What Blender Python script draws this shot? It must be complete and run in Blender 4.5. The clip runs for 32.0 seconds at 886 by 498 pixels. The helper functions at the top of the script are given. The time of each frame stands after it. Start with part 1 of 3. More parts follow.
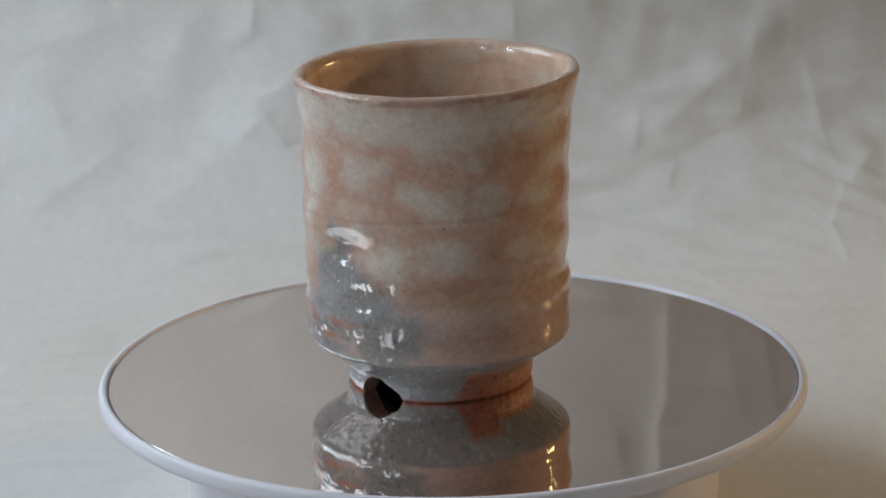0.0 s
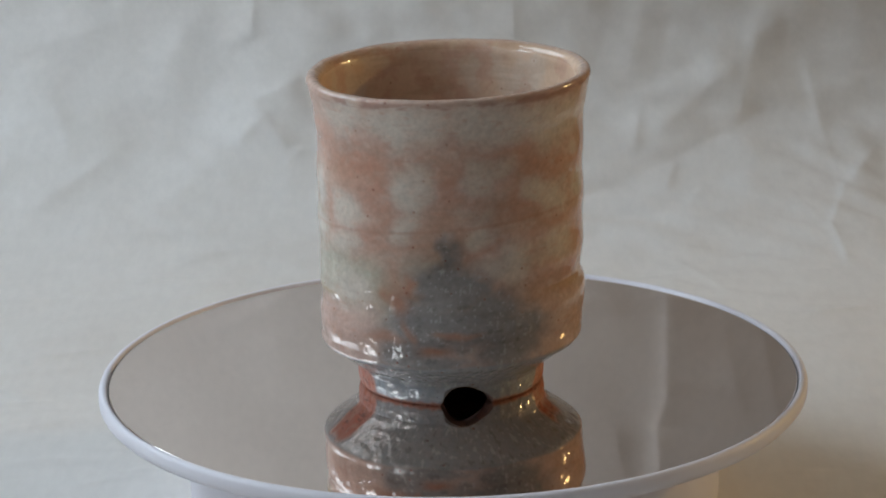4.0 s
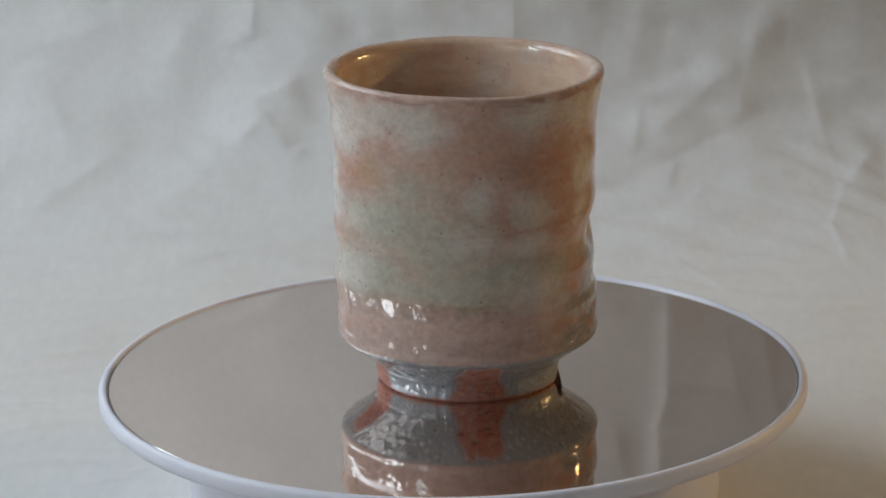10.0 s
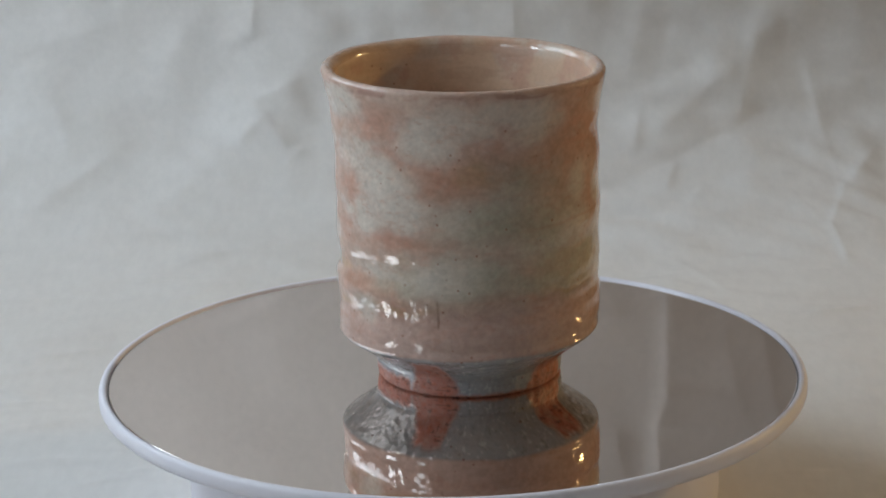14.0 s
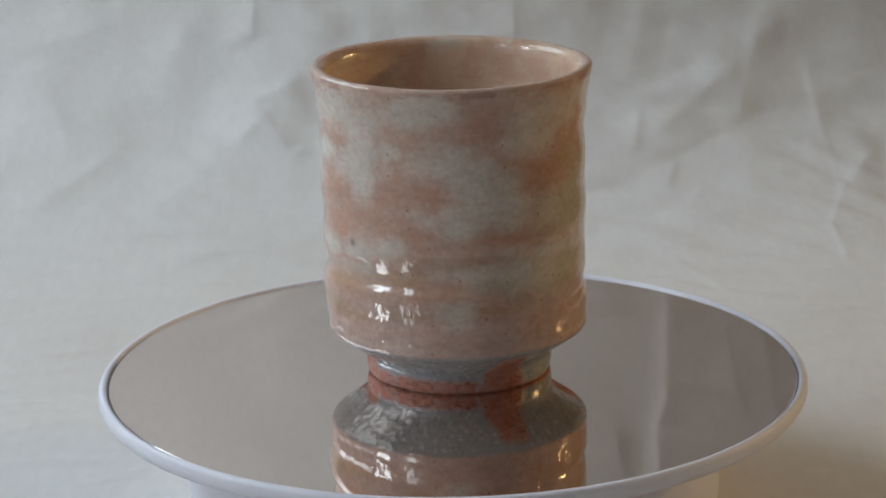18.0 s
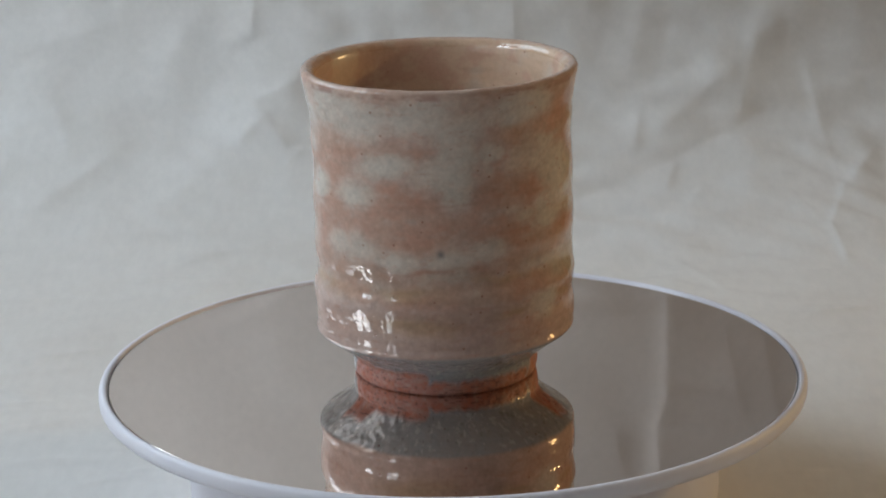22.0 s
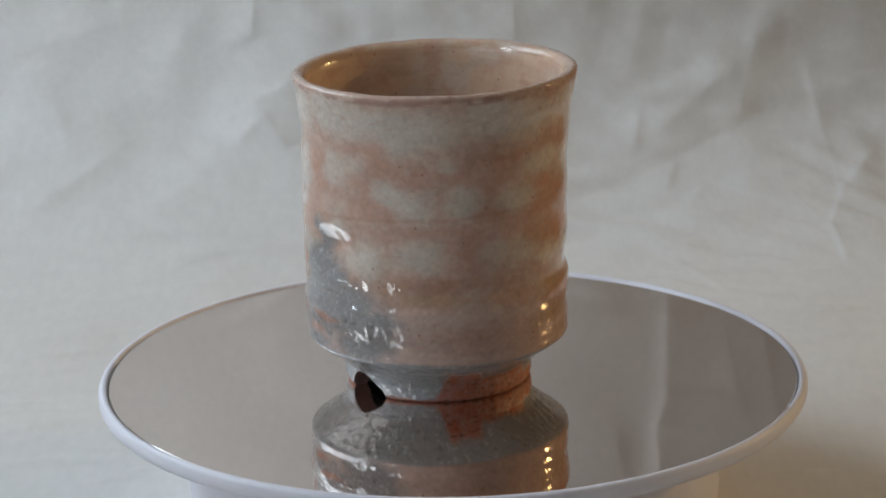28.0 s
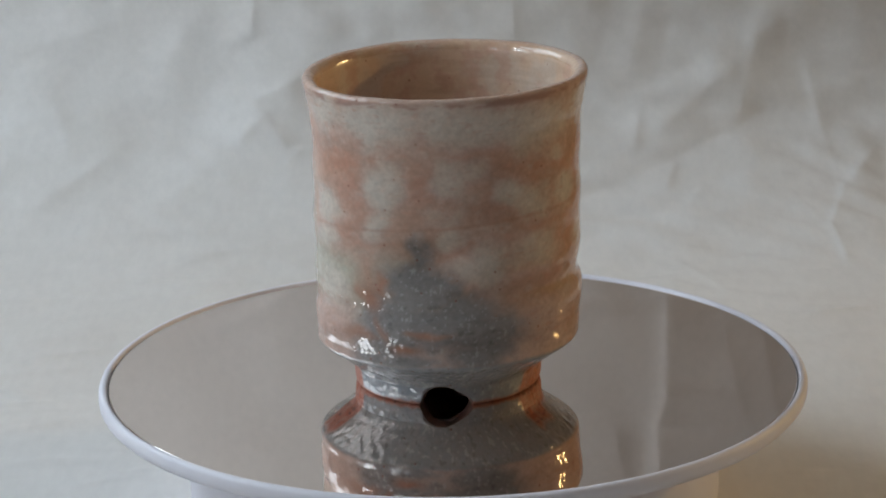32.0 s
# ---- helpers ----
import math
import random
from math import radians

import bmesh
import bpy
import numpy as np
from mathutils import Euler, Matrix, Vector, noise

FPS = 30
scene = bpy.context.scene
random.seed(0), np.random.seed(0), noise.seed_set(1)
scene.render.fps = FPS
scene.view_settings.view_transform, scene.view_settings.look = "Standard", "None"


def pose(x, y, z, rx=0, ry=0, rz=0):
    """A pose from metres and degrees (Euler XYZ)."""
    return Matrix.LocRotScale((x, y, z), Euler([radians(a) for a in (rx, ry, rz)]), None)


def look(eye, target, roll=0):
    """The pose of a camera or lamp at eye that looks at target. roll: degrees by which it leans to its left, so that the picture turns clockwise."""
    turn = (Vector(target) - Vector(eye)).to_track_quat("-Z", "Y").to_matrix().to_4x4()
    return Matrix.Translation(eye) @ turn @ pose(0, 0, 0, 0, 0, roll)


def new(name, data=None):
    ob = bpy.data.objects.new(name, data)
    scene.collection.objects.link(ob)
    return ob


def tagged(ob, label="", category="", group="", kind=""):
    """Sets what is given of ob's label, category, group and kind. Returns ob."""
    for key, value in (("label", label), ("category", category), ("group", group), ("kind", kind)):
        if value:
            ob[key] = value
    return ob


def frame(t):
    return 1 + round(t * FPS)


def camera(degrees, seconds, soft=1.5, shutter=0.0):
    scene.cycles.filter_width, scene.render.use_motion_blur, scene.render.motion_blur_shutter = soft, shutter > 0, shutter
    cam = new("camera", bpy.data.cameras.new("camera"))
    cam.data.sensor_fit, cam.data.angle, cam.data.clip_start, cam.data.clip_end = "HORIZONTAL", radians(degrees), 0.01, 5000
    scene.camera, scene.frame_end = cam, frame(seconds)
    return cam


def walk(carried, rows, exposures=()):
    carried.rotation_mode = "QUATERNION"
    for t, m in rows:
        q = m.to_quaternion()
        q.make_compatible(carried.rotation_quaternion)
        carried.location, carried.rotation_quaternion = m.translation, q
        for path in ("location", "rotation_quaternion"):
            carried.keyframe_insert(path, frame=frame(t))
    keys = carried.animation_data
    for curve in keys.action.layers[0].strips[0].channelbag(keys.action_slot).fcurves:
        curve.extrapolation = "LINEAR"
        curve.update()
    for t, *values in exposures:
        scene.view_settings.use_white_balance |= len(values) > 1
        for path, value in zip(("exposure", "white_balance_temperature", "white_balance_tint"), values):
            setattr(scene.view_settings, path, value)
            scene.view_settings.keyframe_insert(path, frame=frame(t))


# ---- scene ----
cam = camera(19.47, 32.0, soft=1.9)
CAMERA_POSE = pose(0.0, -0.7038, 0.2864, 73.690, 1.122, -0.162)
walk(cam, [(0.0, CAMERA_POSE), (32.0, CAMERA_POSE)], exposures=[(0.0, 0.0), (32.0, 0.0)])

# heights and the motion of the turntable
TOP = 0.045            # the mirror's surface above the paper
TURN = 360.0 / 28.91   # degrees a second, anticlockwise from above

# ---- world and light: an overcast day behind windows, an added fill, and a warm lamp ----
world = bpy.data.worlds.new("overcast_sky")
scene.world = world
world.use_nodes = True
wn = world.node_tree
sky = wn.nodes.new("ShaderNodeTexSky")
sky.sky_type = "NISHITA"
sky.sun_disc = False
sky.sun_elevation, sky.sun_rotation = radians(35), radians(250)
wn.links.new(sky.outputs["Color"], wn.nodes["Background"].inputs["Color"])
wn.nodes["Background"].inputs["Strength"].default_value = 0.1

ROOM = dict(x0=-0.74, x1=1.7, y0=-2.2, y1=1.3, z1=1.6)
# two windows and an added wide fill in the wall to the west: middle y and z, width, height, watts of daylight
WINDOWS_AND_FILL = [(-0.70, 0.68, 0.14, 0.54, 2.7), (-0.19, 0.53, 0.14, 0.36, 2.8), (0.42, 0.74, 0.84, 0.64, 9.6)]


def window_or_fill_light(name, y, z, w, h, watts):
    lamp = bpy.data.lights.new(name, "AREA")
    lamp.shape, lamp.size, lamp.size_y = "RECTANGLE", w, h
    lamp.energy, lamp.color = watts, (0.73, 0.87, 0.99)
    ob = new(name, lamp)
    ob.matrix_world = look((ROOM["x0"] - 0.01, y, z), (0.0, y, z))
    return ob


for wy, wz, ww, wh, watts in WINDOWS_AND_FILL:
    window_or_fill_light("window_daylight", wy, wz, ww, wh, watts)

bulb = bpy.data.lights.new("warm_lamp_light", "SPOT")
bulb.energy, bulb.color, bulb.shadow_soft_size = 11.5, (1.0, 0.67, 0.28), 0.022
bulb.spot_size, bulb.spot_blend = radians(66), 1.0
bulb_ob = new("warm_lamp_light", bulb)
bulb_ob.matrix_world = look((1.0, 0.33, 0.40), (0.0, -0.17, 0.07))


# ---- materials ----
def material(name, base=(0.8, 0.8, 0.8), rough=0.5, metal=0.0):
    m = bpy.data.materials.new(name)
    m.use_nodes = True
    b = m.node_tree.nodes["Principled BSDF"]
    b.inputs["Base Color"].default_value = (*base, 1)
    b.inputs["Roughness"].default_value = rough
    b.inputs["Metallic"].default_value = metal
    return m, m.node_tree, b


def noise_node(nt, scale, detail=4.0, rough=0.55, stretch=(1, 1, 1)):
    co = nt.nodes.new("ShaderNodeTexCoord")
    mp = nt.nodes.new("ShaderNodeMapping")
    mp.inputs["Scale"].default_value = stretch
    n = nt.nodes.new("ShaderNodeTexNoise")
    n.inputs["Scale"].default_value = scale
    n.inputs["Detail"].default_value = detail
    n.inputs["Roughness"].default_value = rough
    nt.links.new(co.outputs["Object"], mp.inputs["Vector"])
    nt.links.new(mp.outputs["Vector"], n.inputs["Vector"])
    return n


def ramp(nt, src, stops):
    r = nt.nodes.new("ShaderNodeValToRGB")
    el = r.color_ramp.elements
    el[0].position, el[0].color = stops[0][0], (*stops[0][1], 1)
    el[1].position, el[1].color = stops[-1][0], (*stops[-1][1], 1)
    for p, c in stops[1:-1]:
        e = el.new(p)
        e.color = (*c, 1)
    nt.links.new(src, r.inputs["Fac"])
    return r


def bump(nt, bsdf, src, strength, dist):
    b = nt.nodes.new("ShaderNodeBump")
    b.inputs["Strength"].default_value = strength
    b.inputs["Distance"].default_value = dist
    nt.links.new(src, b.inputs["Height"])
    nt.links.new(b.outputs["Normal"], bsdf.inputs["Normal"])
    return b


def plaster(name, light, dark):
    m, nt, b = material(name, light, 0.85)
    n = noise_node(nt, 6.0, 6.0)
    r = ramp(nt, n.outputs["Fac"], [(0.35, dark), (0.65, light)])
    nt.links.new(r.outputs["Color"], b.inputs["Base Color"])
    bump(nt, b, noise_node(nt, 90.0).outputs["Fac"], 0.15, 0.004)
    return m


MAT_WALL = plaster("wall_plaster", (0.56, 0.435, 0.33), (0.51, 0.39, 0.29))
MAT_CEILING = plaster("ceiling_plaster", (0.72, 0.68, 0.61), (0.68, 0.64, 0.57))
MAT_TABLE = plaster("table_board", (0.33, 0.19, 0.085), (0.25, 0.14, 0.06))
MAT_FRAME, _, _ = material("window_paint", (0.78, 0.78, 0.76), 0.4)


def paper_material():
    m, nt, b = material("kraft_paper_white", (0.73, 0.70, 0.665), 0.62)
    n = noise_node(nt, 9.0, 5.0, 0.6)
    r = ramp(nt, n.outputs["Fac"], [(0.3, (0.69, 0.655, 0.62)), (0.7, (0.745, 0.72, 0.69))])
    fibre = noise_node(nt, 260.0, 3.0, 0.6, (1, 0.35, 1))
    r2 = ramp(nt, fibre.outputs["Fac"], [(0.3, (0.94, 0.94, 0.94)), (0.7, (1, 1, 1))])
    mix = nt.nodes.new("ShaderNodeMixRGB")
    mix.blend_type = "MULTIPLY"
    mix.inputs["Fac"].default_value = 1.0
    nt.links.new(r.outputs["Color"], mix.inputs["Color1"])
    nt.links.new(r2.outputs["Color"], mix.inputs["Color2"])
    nt.links.new(mix.outputs["Color"], b.inputs["Base Color"])
    bump(nt, b, noise_node(nt, 70.0, 4.0).outputs["Fac"], 0.10, 0.002)
    return m


def plastic_material():
    m, nt, b = material("white_plastic", (0.75, 0.735, 0.79), 0.45)
    n = noise_node(nt, 45.0, 4.0)
    r = ramp(nt, n.outputs["Fac"], [(0.3, (0.72, 0.705, 0.765)), (0.7, (0.77, 0.755, 0.81))])
    nt.links.new(r.outputs["Color"], b.inputs["Base Color"])
    r2 = ramp(nt, noise_node(nt, 120.0).outputs["Fac"], [(0.3, (0.38,) * 3), (0.7, (0.52,) * 3)])
    nt.links.new(r2.outputs["Color"], b.inputs["Roughness"])
    return m


def mirror_material():
    m, nt, b = material("mirror_silver", (0.795, 0.71, 0.66), 0.02, 1.0)
    r = ramp(nt, noise_node(nt, 25.0, 6.0, 0.65).outputs["Fac"], [(0.35, (0.012,) * 3), (0.75, (0.05,) * 3)])
    nt.links.new(r.outputs["Color"], b.inputs["Roughness"])
    return m


MAT_PAPER = paper_material()
MAT_PLASTIC = plastic_material()
MAT_MIRROR = mirror_material()
MAT_GAP_SHADE, _, _ = material("dark_gap_shade", (0.22, 0.21, 0.21), 0.5)


def glaze_material(name):
    """Glossy ash glaze over clay: colour and gloss from the mesh, fine grain, specks and pits on top."""
    m, nt, b = material(name, (0.4, 0.35, 0.3), 0.2)
    col = nt.nodes.new("ShaderNodeAttribute")
    col.attribute_name = "glaze"
    grain = noise_node(nt, 900.0, 3.0, 0.6)
    r = ramp(nt, grain.outputs["Fac"], [(0.3, (0.93, 0.92, 0.91)), (0.68, (1.04, 1.03, 1.02))])
    mul = nt.nodes.new("ShaderNodeMixRGB")
    mul.blend_type = "MULTIPLY"
    mul.inputs["Fac"].default_value = 1.0
    nt.links.new(col.outputs["Color"], mul.inputs["Color1"])
    nt.links.new(r.outputs["Color"], mul.inputs["Color2"])
    # iron specks
    co = nt.nodes.new("ShaderNodeTexCoord")
    v = nt.nodes.new("ShaderNodeTexVoronoi")
    v.inputs["Scale"].default_value = 380.0
    nt.links.new(co.outputs["Object"], v.inputs["Vector"])
    near = ramp(nt, v.outputs["Distance"], [(0.07, (1, 1, 1)), (0.18, (0, 0, 0))])
    pick = ramp(nt, v.outputs["Color"], [(0.70, (0, 0, 0)), (0.76, (1, 1, 1))])
    both = nt.nodes.new("ShaderNodeMath")
    both.operation = "MULTIPLY"
    nt.links.new(near.outputs["Color"], both.inputs[0])
    nt.links.new(pick.outputs["Color"], both.inputs[1])
    amount = nt.nodes.new("ShaderNodeMath")
    amount.operation = "MULTIPLY"
    amount.inputs[1].default_value = 0.72
    nt.links.new(both.outputs[0], amount.inputs[0])
    speck = nt.nodes.new("ShaderNodeMixRGB")
    speck.inputs["Color2"].default_value = (0.27, 0.10, 0.065, 1)
    nt.links.new(amount.outputs[0], speck.inputs["Fac"])
    nt.links.new(mul.outputs["Color"], speck.inputs["Color1"])
    nt.links.new(speck.outputs["Color"], b.inputs["Base Color"])
    dry = nt.nodes.new("ShaderNodeAttribute")
    dry.attribute_name = "dry"
    rr = ramp(nt, dry.outputs["Fac"], [(0.0, (0.055,) * 3), (1.0, (0.72,) * 3)])
    nt.links.new(rr.outputs["Color"], b.inputs["Roughness"])
    # small lumps and pits of the glaze
    lumps = noise_node(nt, 320.0, 2.0, 0.5)
    blister = nt.nodes.new("ShaderNodeTexVoronoi")
    blister.feature = "SMOOTH_F1"
    blister.inputs["Scale"].default_value = 450.0
    blister.inputs["Smoothness"].default_value = 0.5
    nt.links.new(co.outputs["Object"], blister.inputs["Vector"])
    raised = nt.nodes.new("ShaderNodeMath")
    raised.operation = "MULTIPLY_ADD"
    raised.inputs[1].default_value = 0.5
    nt.links.new(blister.outputs["Distance"], raised.inputs[0])
    nt.links.new(lumps.outputs["Fac"], raised.inputs[2])
    pits = nt.nodes.new("ShaderNodeMath")
    pits.operation = "MULTIPLY_ADD"
    pits.inputs[1].default_value = 1.5
    nt.links.new(both.outputs[0], pits.inputs[0])
    nt.links.new(raised.outputs[0], pits.inputs[2])
    crag = nt.nodes.new("ShaderNodeAttribute")
    crag.attribute_name = "crag"
    bn = bump(nt, b, pits.outputs[0], 0.16, 0.0010)
    nt.links.new(crag.outputs["Fac"], bn.inputs["Strength"])
    return m


MAT_GLAZE = glaze_material("ash_glaze")


# ---- helpers for meshes ----
def part(name, bm, mat, parent=None, label="", smooth=False):
    me = bpy.data.meshes.new(name)
    bm.to_mesh(me)
    bm.free()
    me.materials.append(mat)
    if smooth:
        for p in me.polygons:
            p.use_smooth = True
    ob = new(name, me)
    if parent is not None:
        ob.parent = parent
    if label:
        tagged(ob, label)
    return ob


def grid_object(name, co, nu, nv, wrap_u, mat, parent=None):
    """A mesh from an array of nv rows of nu points, closed round in u if asked."""
    me = bpy.data.meshes.new(name)
    co = np.ascontiguousarray(co, dtype=np.float32)
    cols = nu if wrap_u else nu - 1
    j, i = np.meshgrid(np.arange(nv - 1), np.arange(cols), indexing="ij")
    i2 = (i + 1) % nu
    quads = np.stack([j * nu + i, j * nu + i2, (j + 1) * nu + i2, (j + 1) * nu + i], -1).reshape(-1, 4)
    me.vertices.add(nu * nv)
    me.vertices.foreach_set("co", co.ravel())
    me.loops.add(quads.size)
    me.loops.foreach_set("vertex_index", quads.ravel().astype(np.int32))
    me.polygons.add(len(quads))
    me.polygons.foreach_set("loop_start", (np.arange(len(quads)) * 4).astype(np.int32))
    me.polygons.foreach_set("use_smooth", np.ones(len(quads), dtype=bool))
    me.update(calc_edges=True)
    me.validate()
    me.materials.append(mat)
    ob = new(name, me)
    if parent is not None:
        ob.parent = parent
    return ob


def box(bm, x0, y0, z0, x1, y1, z1):
    m = Matrix.Translation(((x0 + x1) / 2, (y0 + y1) / 2, (z0 + z1) / 2)) @ Matrix.Diagonal((x1 - x0, y1 - y0, z1 - z0, 1))
    bmesh.ops.create_cube(bm, size=1.0, matrix=m)


def lathe(bm, profile, n=192):
    """Turn a closed or open line of (r, z) about the z axis."""
    rings = []
    for r, z in profile:
        if r < 1e-6:
            rings.append([bm.verts.new((0, 0, z))])
        else:
            rings.append([bm.verts.new((r * math.cos(2 * math.pi * k / n), r * math.sin(2 * math.pi * k / n), z)) for k in range(n)])
    for a, b in zip(rings, rings[1:]):
        for k in range(n):
            k2 = (k + 1) % n
            ids = [a[k % len(a)], a[k2 % len(a)], b[k2 % len(b)], b[k % len(b)]]
            face = []
            for v in ids:
                if v not in face:
                    face.append(v)
            if len(face) > 2:
                bm.faces.new(face)
    bmesh.ops.recalc_face_normals(bm, faces=bm.faces)


def hash3(ix, iy, iz, seed):
    h = (ix.astype(np.int64) * 374761393 + iy.astype(np.int64) * 668265263 + iz.astype(np.int64) * 2147483647 + seed * 974634777) & 0xFFFFFFFF
    h = ((h ^ (h >> 13)) * 1274126177) & 0xFFFFFFFF
    h = ((h ^ (h >> 16)) * 2246822519) & 0xFFFFFFFF
    return (((h ^ (h >> 15)) & 0xFFFFFF) / float(0xFFFFFF)).astype(np.float32)


def value_noise(x, y, z, seed=0):
    """Smooth noise: random values on a lattice, blended between."""
    cells, blends, lows, sizes = [], [], [], []
    for c in (x, y, z):
        c = np.asarray(c)
        if c.ndim and c.size and c.flat[0] == c.flat[-1] and np.all(c == c.flat[0]):
            c = np.float64(c.flat[0])
        f = np.floor(c)
        t = (c - f).astype(np.float32)
        lo = int(f.min())
        cells.append((f - lo).astype(np.int32))
        blends.append(t * t * (3 - 2 * t))
        lows.append(lo)
        sizes.append(int(f.max()) - lo + 2)
    grid = np.meshgrid(*[np.arange(lo, lo + n) for lo, n in zip(lows, sizes)], indexing="ij")
    table = hash3(*grid, seed).ravel()
    ny, nz = sizes[1], sizes[2]
    at = (cells[0] * ny + cells[1]) * nz + cells[2]
    tx, ty, tz = blends
    flat_z = np.ndim(tz) == 0 and float(tz) == 0.0

    def edge(o):
        if flat_z:
            return table[at + o]
        a = table[at + o]
        return a + (table[at + o + 1] - a) * tz

    a0, a1 = edge(0), edge(nz)
    a0 = a0 + (a1 - a0) * ty
    b0, b1 = edge(ny * nz), edge(ny * nz + nz)
    b0 = b0 + (b1 - b0) * ty
    return a0 + (b0 - a0) * tx


def fbm(x, y, z, octaves=4, seed=0, gain=0.5):
    total, amp, norm = 0.0, 1.0, 0.0
    for o in range(octaves):
        total = total + amp * value_noise(x * 2 ** o + 13.7 * o, y * 2 ** o + 5.1 * o, z * 2 ** o + 9.3 * o, seed + o)
        norm += amp
        amp *= gain
    return total / norm


def smooth_step(a, b, x):
    t = np.clip((x - a) / (b - a), 0, 1)
    return t * t * (3 - 2 * t)


# ---- the unseen room, added round the table to close it and bounce fill light ----
def build_room():
    x0, x1, y0, y1, z1 = (ROOM[k] for k in ("x0", "x1", "y0", "y1", "z1"))
    th = 0.12
    bm = bmesh.new()
    box(bm, x0 - th, y0 - th, -0.08, x1 + th, y1 + th, -0.004)
    tagged(part("floor", bm, MAT_TABLE), "warm brown wooden table top under the white paper", "floor", kind="structure")
    bm = bmesh.new()
    box(bm, x0 - th, y0 - th, z1, x1 + th, y1 + th, z1 + th)
    tagged(part("ceiling", bm, MAT_CEILING), "plain cream plastered ceiling", "ceiling", kind="structure")
    for name, b in (("wall_north", (x0 - th, y1, -0.004, x1 + th, y1 + th, z1)), ("wall_south", (x0 - th, y0 - th, -0.004, x1 + th, y0, z1)),
                    ("wall_east", (x1, y0, -0.004, x1 + th, y1, z1))):
        bm = bmesh.new()
        box(bm, *b)
        tagged(part(name, bm, MAT_WALL), "plain pale brown plastered wall", "wall", kind="structure")
    # the wall to the west has three openings: two windows and the added wide fill
    bm = bmesh.new()
    wins = [w[:4] for w in WINDOWS_AND_FILL]
    y = y0
    for wy, wz, w, h in wins:
        box(bm, x0 - th, y, -0.004, x0, wy - w / 2, z1)
        box(bm, x0 - th, wy - w / 2, -0.004, x0, wy + w / 2, wz - h / 2)
        box(bm, x0 - th, wy - w / 2, wz + h / 2, x0, wy + w / 2, z1)
        y = wy + w / 2
    box(bm, x0 - th, y, -0.004, x0, y1, z1)
    tagged(part("wall_west", bm, MAT_WALL), "plain pale brown plastered wall with two windows and an added fill opening", "wall", kind="structure")
    for k, (wy, wz, w, h) in enumerate(wins, 1):
        bm = bmesh.new()
        f = 0.03
        box(bm, x0, wy - w / 2 - f, wz - h / 2 - f, x0 + 0.02, wy + w / 2 + f, wz - h / 2)
        box(bm, x0, wy - w / 2 - f, wz + h / 2, x0 + 0.02, wy + w / 2 + f, wz + h / 2 + f)
        box(bm, x0, wy - w / 2 - f, wz - h / 2, x0 + 0.02, wy - w / 2, wz + h / 2)
        box(bm, x0, wy + w / 2, wz - h / 2, x0 + 0.02, wy + w / 2 + f, wz + h / 2)
        # only the added wide fill opening gets a crossbar
        if w > 0.3:
            box(bm, x0 + 0.002, wy - 0.012, wz - h / 2, x0 + 0.018, wy + 0.012, wz + h / 2)
        tagged(part("window_%d" % k, bm, MAT_FRAME), "white painted frame of a light opening; the widest is an added fill", "window", kind="structure")


build_room()


# ---- the crumpled white paper: flat under the turntable, swept up behind it ----
BEND_Y, BEND_R, LEAN = 0.235, 0.13, 76.0   # where it leaves the ground, the sweep's radius, its final slope


def sheet_point(v):
    """Place (y, z) and slope of the smooth sheet at length v along it."""
    arc = BEND_R * radians(LEAN)
    s = np.clip((v - BEND_Y) / BEND_R, 0, radians(LEAN))
    over = np.maximum(v - BEND_Y - arc, 0)
    y = np.minimum(v, BEND_Y) + BEND_R * np.sin(s) + over * math.cos(radians(LEAN))
    z = BEND_R * (1 - np.cos(s)) + over * math.sin(radians(LEAN))
    return y, z, s


def crumple(u, v):
    """Height of the folds over the smooth sheet: flat facets that meet in soft creases."""
    rng = np.random.RandomState(7)
    h = np.zeros_like(u)
    wu = u + 0.02 * (fbm(u * 9, v * 9, u * 0, 3, 21) - 0.5)
    wv = v + 0.02 * (fbm(u * 9, v * 9, u * 0 + 4.0, 3, 22) - 0.5)
    for size, amp in ((0.16, 0.0025), (0.075, 0.0014), (0.036, 0.0010), (0.017, 0.0008)):
        for _ in range(7):
            a = rng.uniform(0, math.pi)
            ph = rng.uniform(0, 1)
            d = (wu * math.cos(a) + wv * math.sin(a)) / (size * rng.uniform(0.8, 1.7)) + ph
            d = d + 0.5 * fbm(wu / size * 0.5, wv / size * 0.5, wu * 0 + 3.0 * a, 2, 31)
            t = np.abs((d % 1.0) - 0.5) * 2
            mask = smooth_step(0.42, 0.62, fbm(wu / size * 0.6 + 7 * a, wv / size * 0.6, wu * 0, 2, 41))
            h += amp * 0.55 * mask * (np.sqrt(t * t + 0.003) - 0.5)
    return h


FOLDS = []


def fold(u0, v0, u1, v1, width, rise):
    FOLDS.append((u0, v0, u1, v1, width, rise))


